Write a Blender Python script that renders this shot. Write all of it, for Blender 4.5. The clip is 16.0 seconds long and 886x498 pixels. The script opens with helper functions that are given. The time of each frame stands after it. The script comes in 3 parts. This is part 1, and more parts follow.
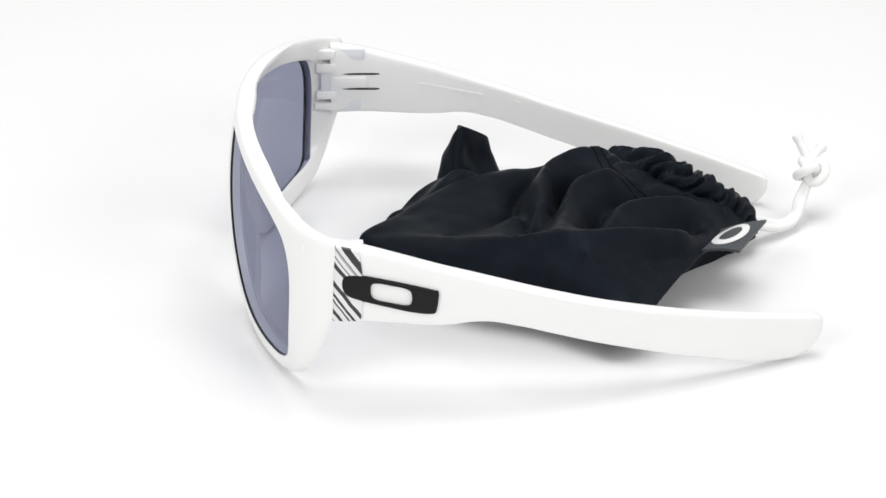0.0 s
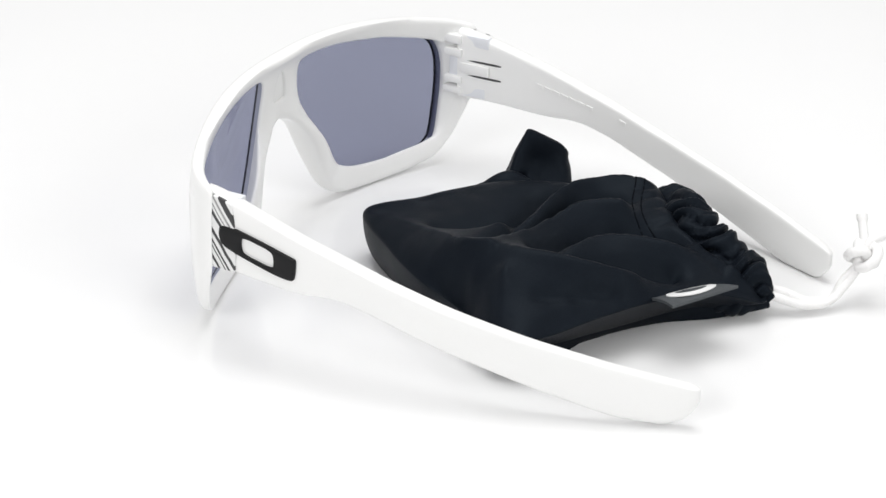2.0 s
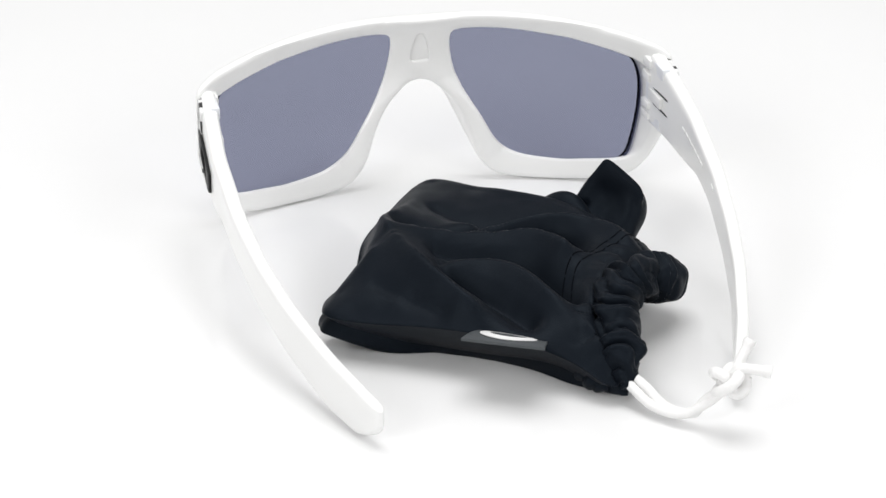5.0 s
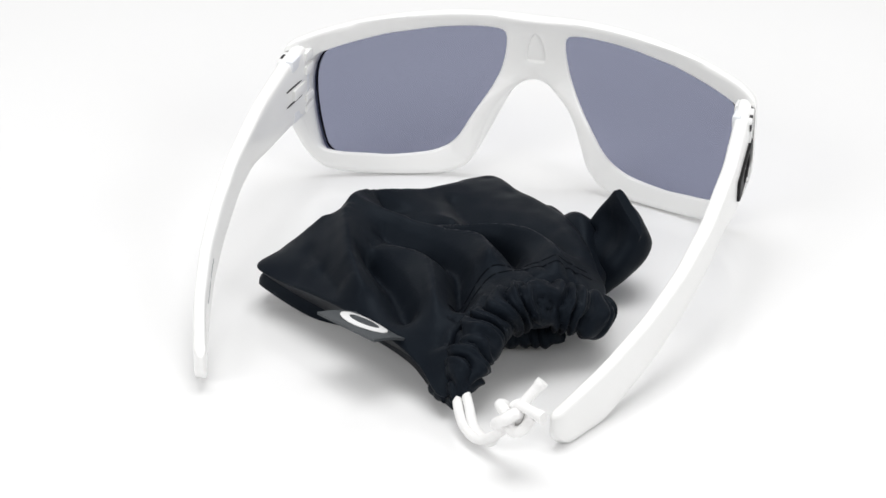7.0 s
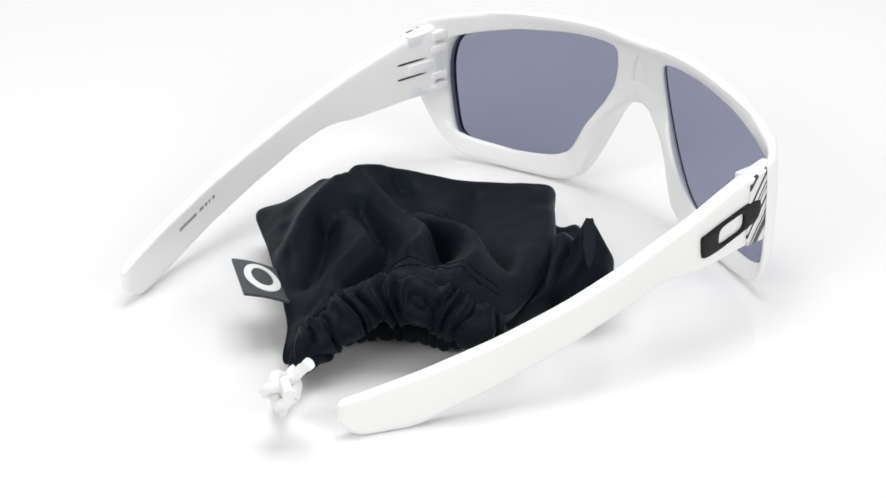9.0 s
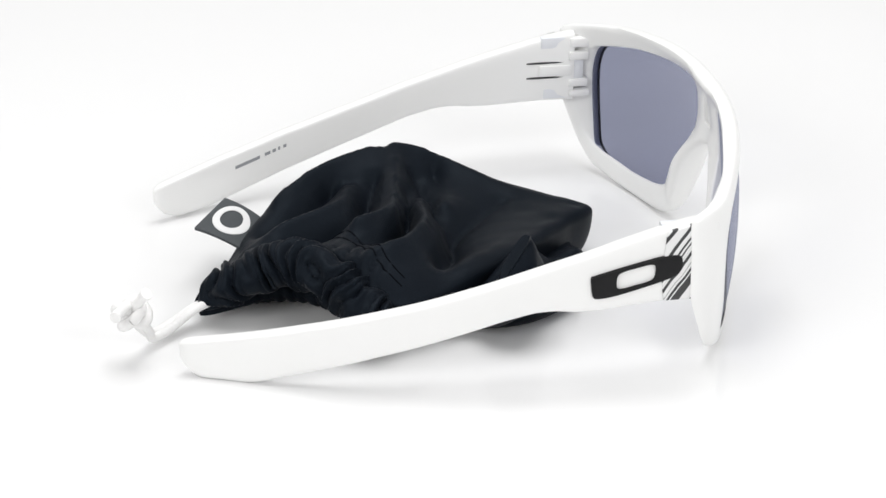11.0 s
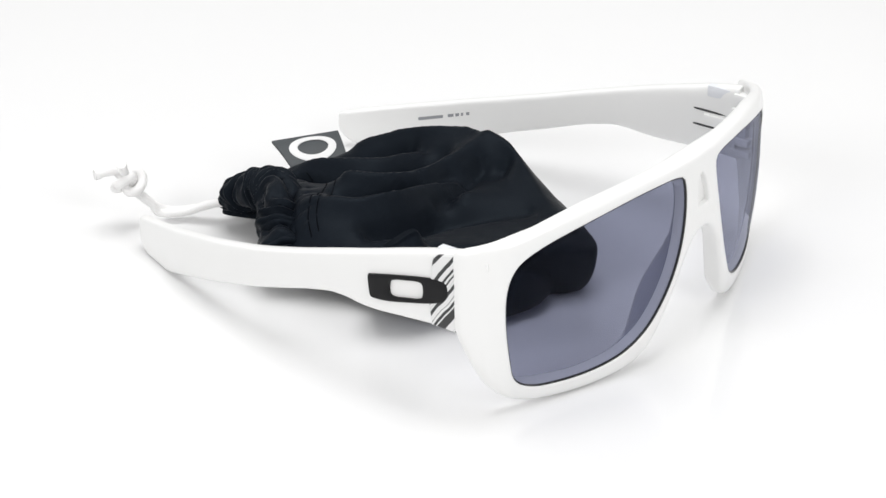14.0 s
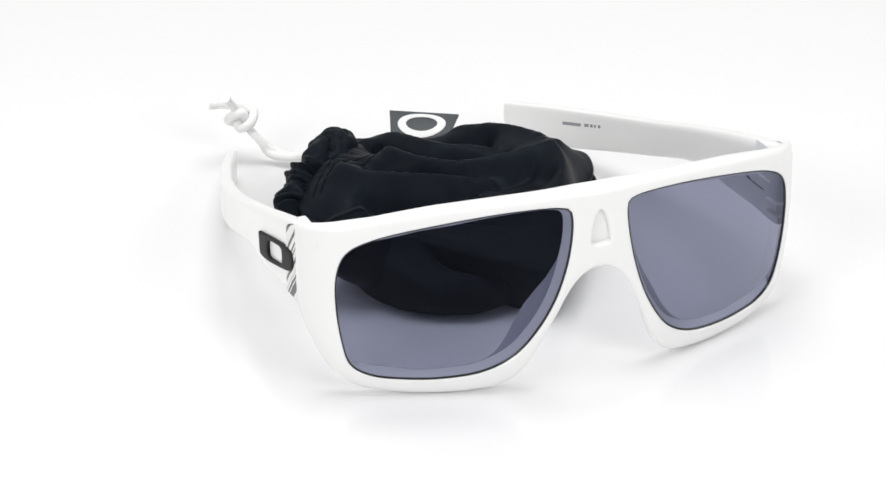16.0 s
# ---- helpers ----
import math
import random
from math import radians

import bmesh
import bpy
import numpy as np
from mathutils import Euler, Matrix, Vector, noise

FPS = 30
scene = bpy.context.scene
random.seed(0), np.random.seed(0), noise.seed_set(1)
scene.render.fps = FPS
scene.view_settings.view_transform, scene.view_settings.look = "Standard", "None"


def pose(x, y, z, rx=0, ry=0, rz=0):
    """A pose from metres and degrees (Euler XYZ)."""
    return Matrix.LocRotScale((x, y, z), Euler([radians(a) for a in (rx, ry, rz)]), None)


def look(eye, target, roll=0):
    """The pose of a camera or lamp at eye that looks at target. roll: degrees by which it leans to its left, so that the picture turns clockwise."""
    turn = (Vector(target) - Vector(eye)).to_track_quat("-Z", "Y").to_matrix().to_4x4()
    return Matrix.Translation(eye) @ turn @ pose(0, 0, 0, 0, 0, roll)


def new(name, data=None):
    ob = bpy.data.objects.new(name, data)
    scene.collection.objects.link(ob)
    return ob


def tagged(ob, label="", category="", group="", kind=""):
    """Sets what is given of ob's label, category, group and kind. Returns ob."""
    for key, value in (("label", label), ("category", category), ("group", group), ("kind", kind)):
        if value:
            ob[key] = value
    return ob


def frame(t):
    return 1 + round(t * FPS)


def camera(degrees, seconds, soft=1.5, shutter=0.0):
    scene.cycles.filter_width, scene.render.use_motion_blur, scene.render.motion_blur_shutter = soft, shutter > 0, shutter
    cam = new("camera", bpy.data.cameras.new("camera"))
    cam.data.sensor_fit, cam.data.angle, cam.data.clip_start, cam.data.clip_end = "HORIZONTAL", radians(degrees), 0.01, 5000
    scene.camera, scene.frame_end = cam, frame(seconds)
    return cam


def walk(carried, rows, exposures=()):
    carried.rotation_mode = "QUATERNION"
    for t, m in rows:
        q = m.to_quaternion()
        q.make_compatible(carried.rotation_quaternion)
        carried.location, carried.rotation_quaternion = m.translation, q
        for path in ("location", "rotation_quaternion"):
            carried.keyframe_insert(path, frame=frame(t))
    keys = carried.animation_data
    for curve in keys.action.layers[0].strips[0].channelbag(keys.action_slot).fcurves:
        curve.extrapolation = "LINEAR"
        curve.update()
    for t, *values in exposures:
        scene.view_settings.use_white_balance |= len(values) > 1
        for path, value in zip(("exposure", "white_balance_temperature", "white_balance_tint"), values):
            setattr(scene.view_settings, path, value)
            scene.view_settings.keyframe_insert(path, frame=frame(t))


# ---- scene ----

from mathutils.bvhtree import BVHTree
from mathutils.geometry import delaunay_2d_cdt

# ---- camera: stands still before a turntable ----
cam = camera(22.31, 16.0, soft=1.5)
EYE = pose(0.0, -0.520, 0.2605, 90 - 26.02, 0, 1.053) @ pose(0, 0, 0, 0, 0, 0.572)
walk(cam, [(0.0, EYE), (16.0, EYE)])
TURN = 15.5256          # degrees a second, clockwise from above
START = 90.0

# ---- world and light ----
world = bpy.data.worlds.new("studio")
scene.world = world
world.use_nodes = True
bg = world.node_tree.nodes["Background"]
bg.inputs["Color"].default_value = (1.0, 0.995, 0.985, 1)
bg.inputs["Strength"].default_value = 0.46


def softbox(name, eye, target, sx, sy, watts, color=(1, 1, 1)):
    lamp = bpy.data.lights.new(name, "AREA")
    lamp.shape, lamp.size, lamp.size_y, lamp.energy, lamp.color = "RECTANGLE", sx, sy, watts, color
    ob = new(name, lamp)
    ob.matrix_world = look(eye, target)
    return ob


softbox("softbox_top", (0.0, 0.05, 1.0), (0, 0.0, 0), 0.7, 0.6, 5.7)
for azimuth, watts in ((15, 0.9), (137, 0.9), (-50, 2.6), (-128, 3.2)):
    eye = (0.95 * math.cos(radians(azimuth)), 0.95 * math.sin(radians(azimuth)), 0.58)
    softbox("softbox_side", eye, (0, 0, 0), 0.45, 0.35, watts)
scene.view_settings.exposure = 0.0


# ---- materials ----
def material(name, color, rough=0.5, metal=0.0, bump=0.0, bump_scale=1500.0, vary=0.0, vary_scale=60.0, coat=0.0, spec=0.5, tint=(1, 1, 1), sheen=0.0):
    m = bpy.data.materials.new(name)
    m.use_nodes = True
    nt = m.node_tree
    b = nt.nodes["Principled BSDF"]
    b.inputs["Base Color"].default_value = (*color, 1)
    b.inputs["Roughness"].default_value = rough
    b.inputs["Metallic"].default_value = metal
    b.inputs["Coat Weight"].default_value = coat
    b.inputs["Coat Roughness"].default_value = 0.08
    b.inputs["Sheen Weight"].default_value, b.inputs["Sheen Roughness"].default_value = sheen, 0.35
    b.inputs["Specular Tint"].default_value = (*tint, 1)
    b.inputs["Specular IOR Level"].default_value = spec
    tc = nt.nodes.new("ShaderNodeTexCoord")
    if vary:
        n = nt.nodes.new("ShaderNodeTexNoise")
        n.inputs["Scale"].default_value, n.inputs["Detail"].default_value = vary_scale, 5
        nt.links.new(tc.outputs["Object"], n.inputs["Vector"])
        r = nt.nodes.new("ShaderNodeMapRange")
        r.inputs["To Min"].default_value, r.inputs["To Max"].default_value = 1 - vary, 1 + vary
        nt.links.new(n.outputs["Fac"], r.inputs["Value"])
        mix = nt.nodes.new("ShaderNodeVectorMath")
        mix.operation = "SCALE"
        mix.inputs[0].default_value = color
        nt.links.new(r.outputs["Result"], mix.inputs["Scale"])
        nt.links.new(mix.outputs["Vector"], b.inputs["Base Color"])
        r2 = nt.nodes.new("ShaderNodeMapRange")
        r2.inputs["To Min"].default_value, r2.inputs["To Max"].default_value = rough * (1 - vary), min(1, rough * (1 + vary))
        nt.links.new(n.outputs["Fac"], r2.inputs["Value"])
        nt.links.new(r2.outputs["Result"], b.inputs["Roughness"])
    if bump:
        n = nt.nodes.new("ShaderNodeTexNoise")
        n.inputs["Scale"].default_value, n.inputs["Detail"].default_value = bump_scale, 3
        nt.links.new(tc.outputs["Object"], n.inputs["Vector"])
        bp = nt.nodes.new("ShaderNodeBump")
        bp.inputs["Strength"].default_value, bp.inputs["Distance"].default_value = bump, 0.0003
        nt.links.new(n.outputs["Fac"], bp.inputs["Height"])
        nt.links.new(bp.outputs["Normal"], b.inputs["Normal"])
    return m


WHITE = material("white_gloss_plastic", (0.90, 0.90, 0.893), 0.28, bump=0.03, bump_scale=300, vary=0.02, vary_scale=40, coat=0.3)
BLACK = material("satin_black_plastic", (0.010, 0.010, 0.011), 0.5, bump=0.05, bump_scale=900, vary=0.2, spec=0.2)
GAP = material("dark_gap", (0.03, 0.03, 0.032), 0.6, vary=0.1)
CLOTH = material("black_microfibre", (0.0054, 0.0074, 0.0112), 0.45, bump=0.3, bump_scale=2600, vary=0.12, vary_scale=70, spec=0.085, tint=(0.72, 0.87, 1.0), sheen=0.022)
THREAD = material("black_thread", (0.0026, 0.0032, 0.005), 0.9, bump=0.2, vary=0.2, spec=0.03)
TAB = material("charcoal_ribbon", (0.055, 0.062, 0.068), 0.55, bump=0.35, bump_scale=2200, vary=0.12, vary_scale=200)
PRINT = material("white_print", (0.78, 0.78, 0.78), 0.5, vary=0.05)
CORD = material("white_cord", (0.88, 0.875, 0.87), 0.7, bump=0.6, bump_scale=1600, vary=0.06, vary_scale=400)
GREY = material("grey_print", (0.30, 0.31, 0.33), 0.5, vary=0.1)
PALE = material("pale_insert", (0.80, 0.815, 0.85), 0.3, vary=0.05)
EDGE = material("lens_edge", (0.012, 0.012, 0.014), 0.3, vary=0.1)
STAGE = material("white_acrylic", (0.86, 0.86, 0.862), 0.11, bump=0.02, bump_scale=25, vary=0.015, vary_scale=6, spec=0.5)


def lens_material():
    m = bpy.data.materials.new("tinted_lens")
    m.use_nodes = True
    nt = m.node_tree
    nt.nodes.clear()
    out = nt.nodes.new("ShaderNodeOutputMaterial")
    tr = nt.nodes.new("ShaderNodeBsdfTransparent")
    tr.inputs["Color"].default_value = (0.512, 0.525, 0.605, 1)
    gl = nt.nodes.new("ShaderNodeBsdfGlossy")
    gl.inputs["Color"].default_value = (0.9, 0.92, 1, 1)
    gl.inputs["Roughness"].default_value = 0.0
    fr = nt.nodes.new("ShaderNodeLayerWeight")
    fr.inputs["Blend"].default_value = 0.5
    power = nt.nodes.new("ShaderNodeMath")
    power.operation = "POWER"
    power.inputs[1].default_value = 4.0
    nt.links.new(fr.outputs["Facing"], power.inputs[0])
    amount = nt.nodes.new("ShaderNodeMapRange")
    amount.inputs["To Min"].default_value, amount.inputs["To Max"].default_value = 0.005, 0.30
    nt.links.new(power.outputs[0], amount.inputs["Value"])
    mix = nt.nodes.new("ShaderNodeMixShader")
    nt.links.new(amount.outputs["Result"], mix.inputs["Fac"])
    nt.links.new(tr.outputs["BSDF"], mix.inputs[1])
    nt.links.new(gl.outputs["BSDF"], mix.inputs[2])
    nt.links.new(mix.outputs["Shader"], out.inputs["Surface"])
    return m


LENS = lens_material()


def stripe_material():
    """White lacquer with slanted black brush strokes of uneven width."""
    m = material("striped_lacquer", (0.8, 0.8, 0.8), 0.3, coat=0.3)
    nt = m.node_tree
    b = nt.nodes["Principled BSDF"]
    tc = nt.nodes.new("ShaderNodeTexCoord")
    sep = nt.nodes.new("ShaderNodeSeparateXYZ")
    nt.links.new(tc.outputs["Object"], sep.inputs[0])
    wob = nt.nodes.new("ShaderNodeTexNoise")
    wob.inputs["Scale"].default_value = 160
    nt.links.new(tc.outputs["Object"], wob.inputs["Vector"])

    def math_node(op, a, b_):
        k = nt.nodes.new("ShaderNodeMath")
        k.operation = op
        for i, q in enumerate((a, b_)):
            if isinstance(q, (int, float)):
                k.inputs[i].default_value = q
            else:
                nt.links.new(q, k.inputs[i])
        return k.outputs[0]
    slant = math_node("ADD", math_node("MULTIPLY", sep.outputs["Z"], 0.72), math_node("MULTIPLY", sep.outputs["Y"], -1.0))
    slant = math_node("ADD", slant, math_node("MULTIPLY", wob.outputs["Fac"], 0.0012))
    strokes = nt.nodes.new("ShaderNodeTexNoise")
    strokes.noise_dimensions = "1D"
    strokes.inputs["Scale"].default_value, strokes.inputs["Detail"].default_value = 420, 2.5
    nt.links.new(slant, strokes.inputs["W"])
    ramp = nt.nodes.new("ShaderNodeValToRGB")
    ramp.color_ramp.elements[0].position, ramp.color_ramp.elements[1].position = 0.47, 0.50
    ramp.color_ramp.elements[0].color, ramp.color_ramp.elements[1].color = (0.02, 0.02, 0.022, 1), (0.8, 0.8, 0.8, 1)
    nt.links.new(strokes.outputs["Fac"], ramp.inputs["Fac"])
    nt.links.new(ramp.outputs["Color"], b.inputs["Base Color"])
    return m


STRIPES = stripe_material()

# ---- mesh tools (shapes are drawn in millimetres) ----
MM = 0.001


def part(name, bm, mat, parent, label="", smooth=True, m=None, kind=""):
    """Links a bmesh, drawn in millimetres, as one mesh object under a thing or a part."""
    bmesh.ops.recalc_face_normals(bm, faces=bm.faces)
    if m is not None:
        bm.transform(m)
    bm.transform(Matrix.Scale(MM, 4))
    me = bpy.data.meshes.new(name)
    bm.to_mesh(me)
    bm.free()
    me.materials.append(mat)
    if smooth:
        me.polygons.foreach_set("use_smooth", [True] * len(me.polygons))
        me.set_sharp_from_angle(angle=radians(50))
    ob = new(name, me)
    ob.parent = parent
    return tagged(ob, label=label, kind=kind)


def spline(pts, n, closed=True):
    """n points along a Catmull-Rom curve through pts."""
    p = np.array(pts, float)
    k = len(p)
    out = []
    span = k if closed else k - 1
    for i in range(n):
        u = i / n * span if closed else i / (n - 1) * span
        j = min(int(u), span - 1)
        f = u - j
        if closed:
            a, b, c, d = (p[(j + q) % k] for q in (-1, 0, 1, 2))
        else:
            a, b, c, d = (p[min(max(j + q, 0), k - 1)] for q in (-1, 0, 1, 2))
        out.append(0.5 * (2 * b + (c - a) * f + (2 * a - 5 * b + 4 * c - d) * f * f + (3 * b - a - 3 * c + d) * f ** 3))
    return np.array(out)


def even(loop, step, closed=True):
    """The same line with points at an even step."""
    p = np.vstack([loop, loop[:1]]) if closed else loop
    s = np.concatenate([[0], np.cumsum(np.linalg.norm(np.diff(p, axis=0), axis=1))])
    n = max(8, int(s[-1] / step))
    u = np.linspace(0, s[-1], n, endpoint=not closed)
    return np.stack([np.interp(u, s, p[:, i]) for i in range(p.shape[1])], 1)


def inside(loop, x, y):
    r = False
    n = len(loop)
    for i in range(n):
        x1, y1 = loop[i]
        x2, y2 = loop[(i + 1) % n]
        if (y1 > y) != (y2 > y) and x < (x2 - x1) * (y - y1) / (y2 - y1) + x1:
            r = not r
    return r


def inset(loop, d):
    """A closed line moved by d to its left-hand side."""
    t = np.roll(loop, -1, 0) - np.roll(loop, 1, 0)
    t /= np.linalg.norm(t, axis=1)[:, None]
    return loop + d * np.stack([-t[:, 1], t[:, 0]], 1)


def signed_area(loop):
    q = np.roll(loop, -1, 0)
    return 0.5 * np.sum(loop[:, 0] * q[:, 1] - q[:, 0] * loop[:, 1])


def sheet(outer, holes, front, back, r_out=1.0, r_hole=0.5, grid=3.0):
    """A solid plate with a drawn outline in (u, v), holes and rounded edges; front and back give a point for (u, v, rounding)."""
    loops = [(outer if signed_area(outer) > 0 else outer[::-1], r_out)]
    loops += [(h[::-1] if signed_area(h) > 0 else h, r_hole) for h in holes]
    pts, edges, fall, rims = [], [], [], []
    for loop, r in loops:
        for share in (0.0, 0.12, 0.45, 1.0):
            ring = inset(loop, share * r)
            base = len(pts)
            n = len(ring)
            for q in ring:
                pts.append(Vector(q))
                fall.append(r - math.sqrt(max(0, r * r - (r - share * r) ** 2)))
            edges += [(base + i, base + (i + 1) % n) for i in range(n)]
            if share == 0.0:
                rims.append(range(base, base + n))
    lo, hi = outer.min(0), outer.max(0)
    for x in np.arange(lo[0] + grid / 2, hi[0], grid):
        for y in np.arange(lo[1] + grid / 2, hi[1], grid):
            if inside(loops[0][0], x, y) and not any(inside(h, x, y) for h, _ in loops[1:]):
                if min(np.min(np.hypot(l[:, 0] - x, l[:, 1] - y)) for l, _ in loops) > r_out + 0.4:
                    pts.append(Vector((x, y)))
                    fall.append(0.0)
    vs, _, tris, origin, _, _ = delaunay_2d_cdt(pts, edges, [], 0, 1e-5)
    f = [fall[o[0]] if o else 0.0 for o in origin]
    where = {}
    for i, o in enumerate(origin):
        for k in o:
            where[k] = i
    bm = bmesh.new()
    a = [bm.verts.new(front(v.x, v.y, q)) for v, q in zip(vs, f)]
    b = [bm.verts.new(back(v.x, v.y, q)) for v, q in zip(vs, f)]
    for t in tris:
        cx, cy = sum(vs[i].x for i in t) / 3, sum(vs[i].y for i in t) / 3
        if inside(loops[0][0], cx, cy) and not any(inside(h, cx, cy) for h, _ in loops[1:]):
            bm.faces.new([a[i] for i in t])
            bm.faces.new([b[i] for i in reversed(t)])
    for rim in rims:
        ids = [where[i] for i in rim]
        for i, j in zip(ids, ids[1:] + ids[:1]):
            try:
                bm.faces.new((a[i], a[j], b[j], b[i]))
            except ValueError:
                pass
    loose = [v for v in bm.verts if not v.link_faces]
    bmesh.ops.delete(bm, geom=loose, context="VERTS")
    return bm


def sweep(rings, cap=True, closed=False):
    """A skin over rings of equal point count."""
    bm = bmesh.new()
    vs = [[bm.verts.new(p) for p in ring] for ring in rings]
    n = len(vs[0])
    pairs = list(zip(vs, vs[1:])) + ([(vs[-1], vs[0])] if closed else [])
    for a, b in pairs:
        for i in range(n):
            bm.faces.new((a[i], a[(i + 1) % n], b[(i + 1) % n], b[i]))
    if cap and not closed:
        bm.faces.new(vs[0][::-1])
        bm.faces.new(vs[-1])
    return bm


def tube(path, radius, sides=10):
    """A round cord along a path; radius: a number or a function of the index and the angle."""
    p = np.array(path, float)
    t = np.gradient(p, axis=0)
    t /= np.linalg.norm(t, axis=1)[:, None]
    rings = []
    side = np.cross(t[0], (0, 0, 1.0))
    if np.linalg.norm(side) < 1e-3:
        side = np.array((1.0, 0, 0))
    for i in range(len(p)):
        side = side - t[i] * np.dot(side, t[i])
        side /= np.linalg.norm(side)
        up = np.cross(side, t[i])
        ring = []
        for k in range(sides):
            a = 2 * math.pi * k / sides
            r = radius(i, a) if callable(radius) else radius
            ring.append(p[i] + r * (math.cos(a) * side + math.sin(a) * up))
        rings.append(ring)
    return sweep(rings)


def block(x0, x1, y0, y1, z0, z1, r=0.4):
    """A box with rounded edges."""
    bm = bmesh.new()
    bmesh.ops.create_cube(bm, size=1.0)
    bm.transform(Matrix.Translation(((x0 + x1) / 2, (y0 + y1) / 2, (z0 + z1) / 2)) @ Matrix.Diagonal((x1 - x0, y1 - y0, z1 - z0, 1)))
    bmesh.ops.bevel(bm, geom=bm.edges[:], offset=r, segments=2, affect="EDGES", profile=0.6)
    return bm


# ---- the stage ----
def stage():
    """A white glossy sheet that sweeps up behind the turntable."""
    bm = bmesh.new()
    prof = [(-3.0, 0.0), (0.9, 0.0)]
    for i in range(1, 13):
        a = math.pi / 2 * i / 12
        prof.append((0.9 + 0.6 * math.sin(a), 0.6 - 0.6 * math.cos(a)))
    prof.append((1.5, 2.4))
    rows = [[bm.verts.new((x, y, z)) for y, z in prof] for x in np.linspace(-2.5, 2.5, 11)]
    for a, b in zip(rows, rows[1:]):
        for i in range(len(prof) - 1):
            bm.faces.new((a[i], b[i], b[i + 1], a[i + 1]))
    bm.transform(Matrix.Scale(1000, 4))
    ob = part("ground", bm, STAGE, None, "glossy white acrylic photo stage sweeping up to a backdrop", kind="structure")
    return tagged(ob, category="ground")


stage()

# ---- sunglasses ----
GL = pose(-1.9, 0, 0, 0, 0, 2.9)    # where the glasses stand on the turntable, in millimetres


def bow(x, z=16.0, y0=62.6, r=115.0):
    """The front face: a shallow arc across and upwards, which turns back towards the temples at its ends."""
    return y0 + 1.0 - (z - 26.0) ** 2 / 230 - (r - math.sqrt(r * r - x * x)) - 0.062 * max(0, abs(x) - 57) ** 2


LENS_HALF = [(7.0, 43.6), (9.6, 46.1), (20, 46.4), (31, 45.4), (43, 43.2), (51.5, 40.6), (56.8, 37.2), (58.9, 31.5), (59.0, 23),
             (57.7, 13.8), (55.8, 8.2), (51.5, 5.5), (45, 4.7), (36, 4.7), (27, 6.1), (20.2, 9.8), (15.2, 15.9), (11.0, 24), (8.0, 34)]
RIM_HALF = [(0, 49.7), (12, 49.8), (24, 49.4), (36, 48.2), (47, 46.4), (56, 44.3), (61, 42.9), (64.0, 41.8), (64.9, 39.8), (65.0, 34), (65.0, 26), (64.6, 20.4),
            (62.4, 13.0), (59.4, 6.8), (55.2, 2.8), (48, 0.9), (36, 0.3), (26, 0.9), (21, 2.4), (17.2, 5.8), (13.4, 13.2), (10.2, 20), (7.2, 25.8), (3.8, 29.4), (0, 30.4)]


def both_sides(half):
    return half + [(-x, z) for x, z in half[-2:0:-1]]


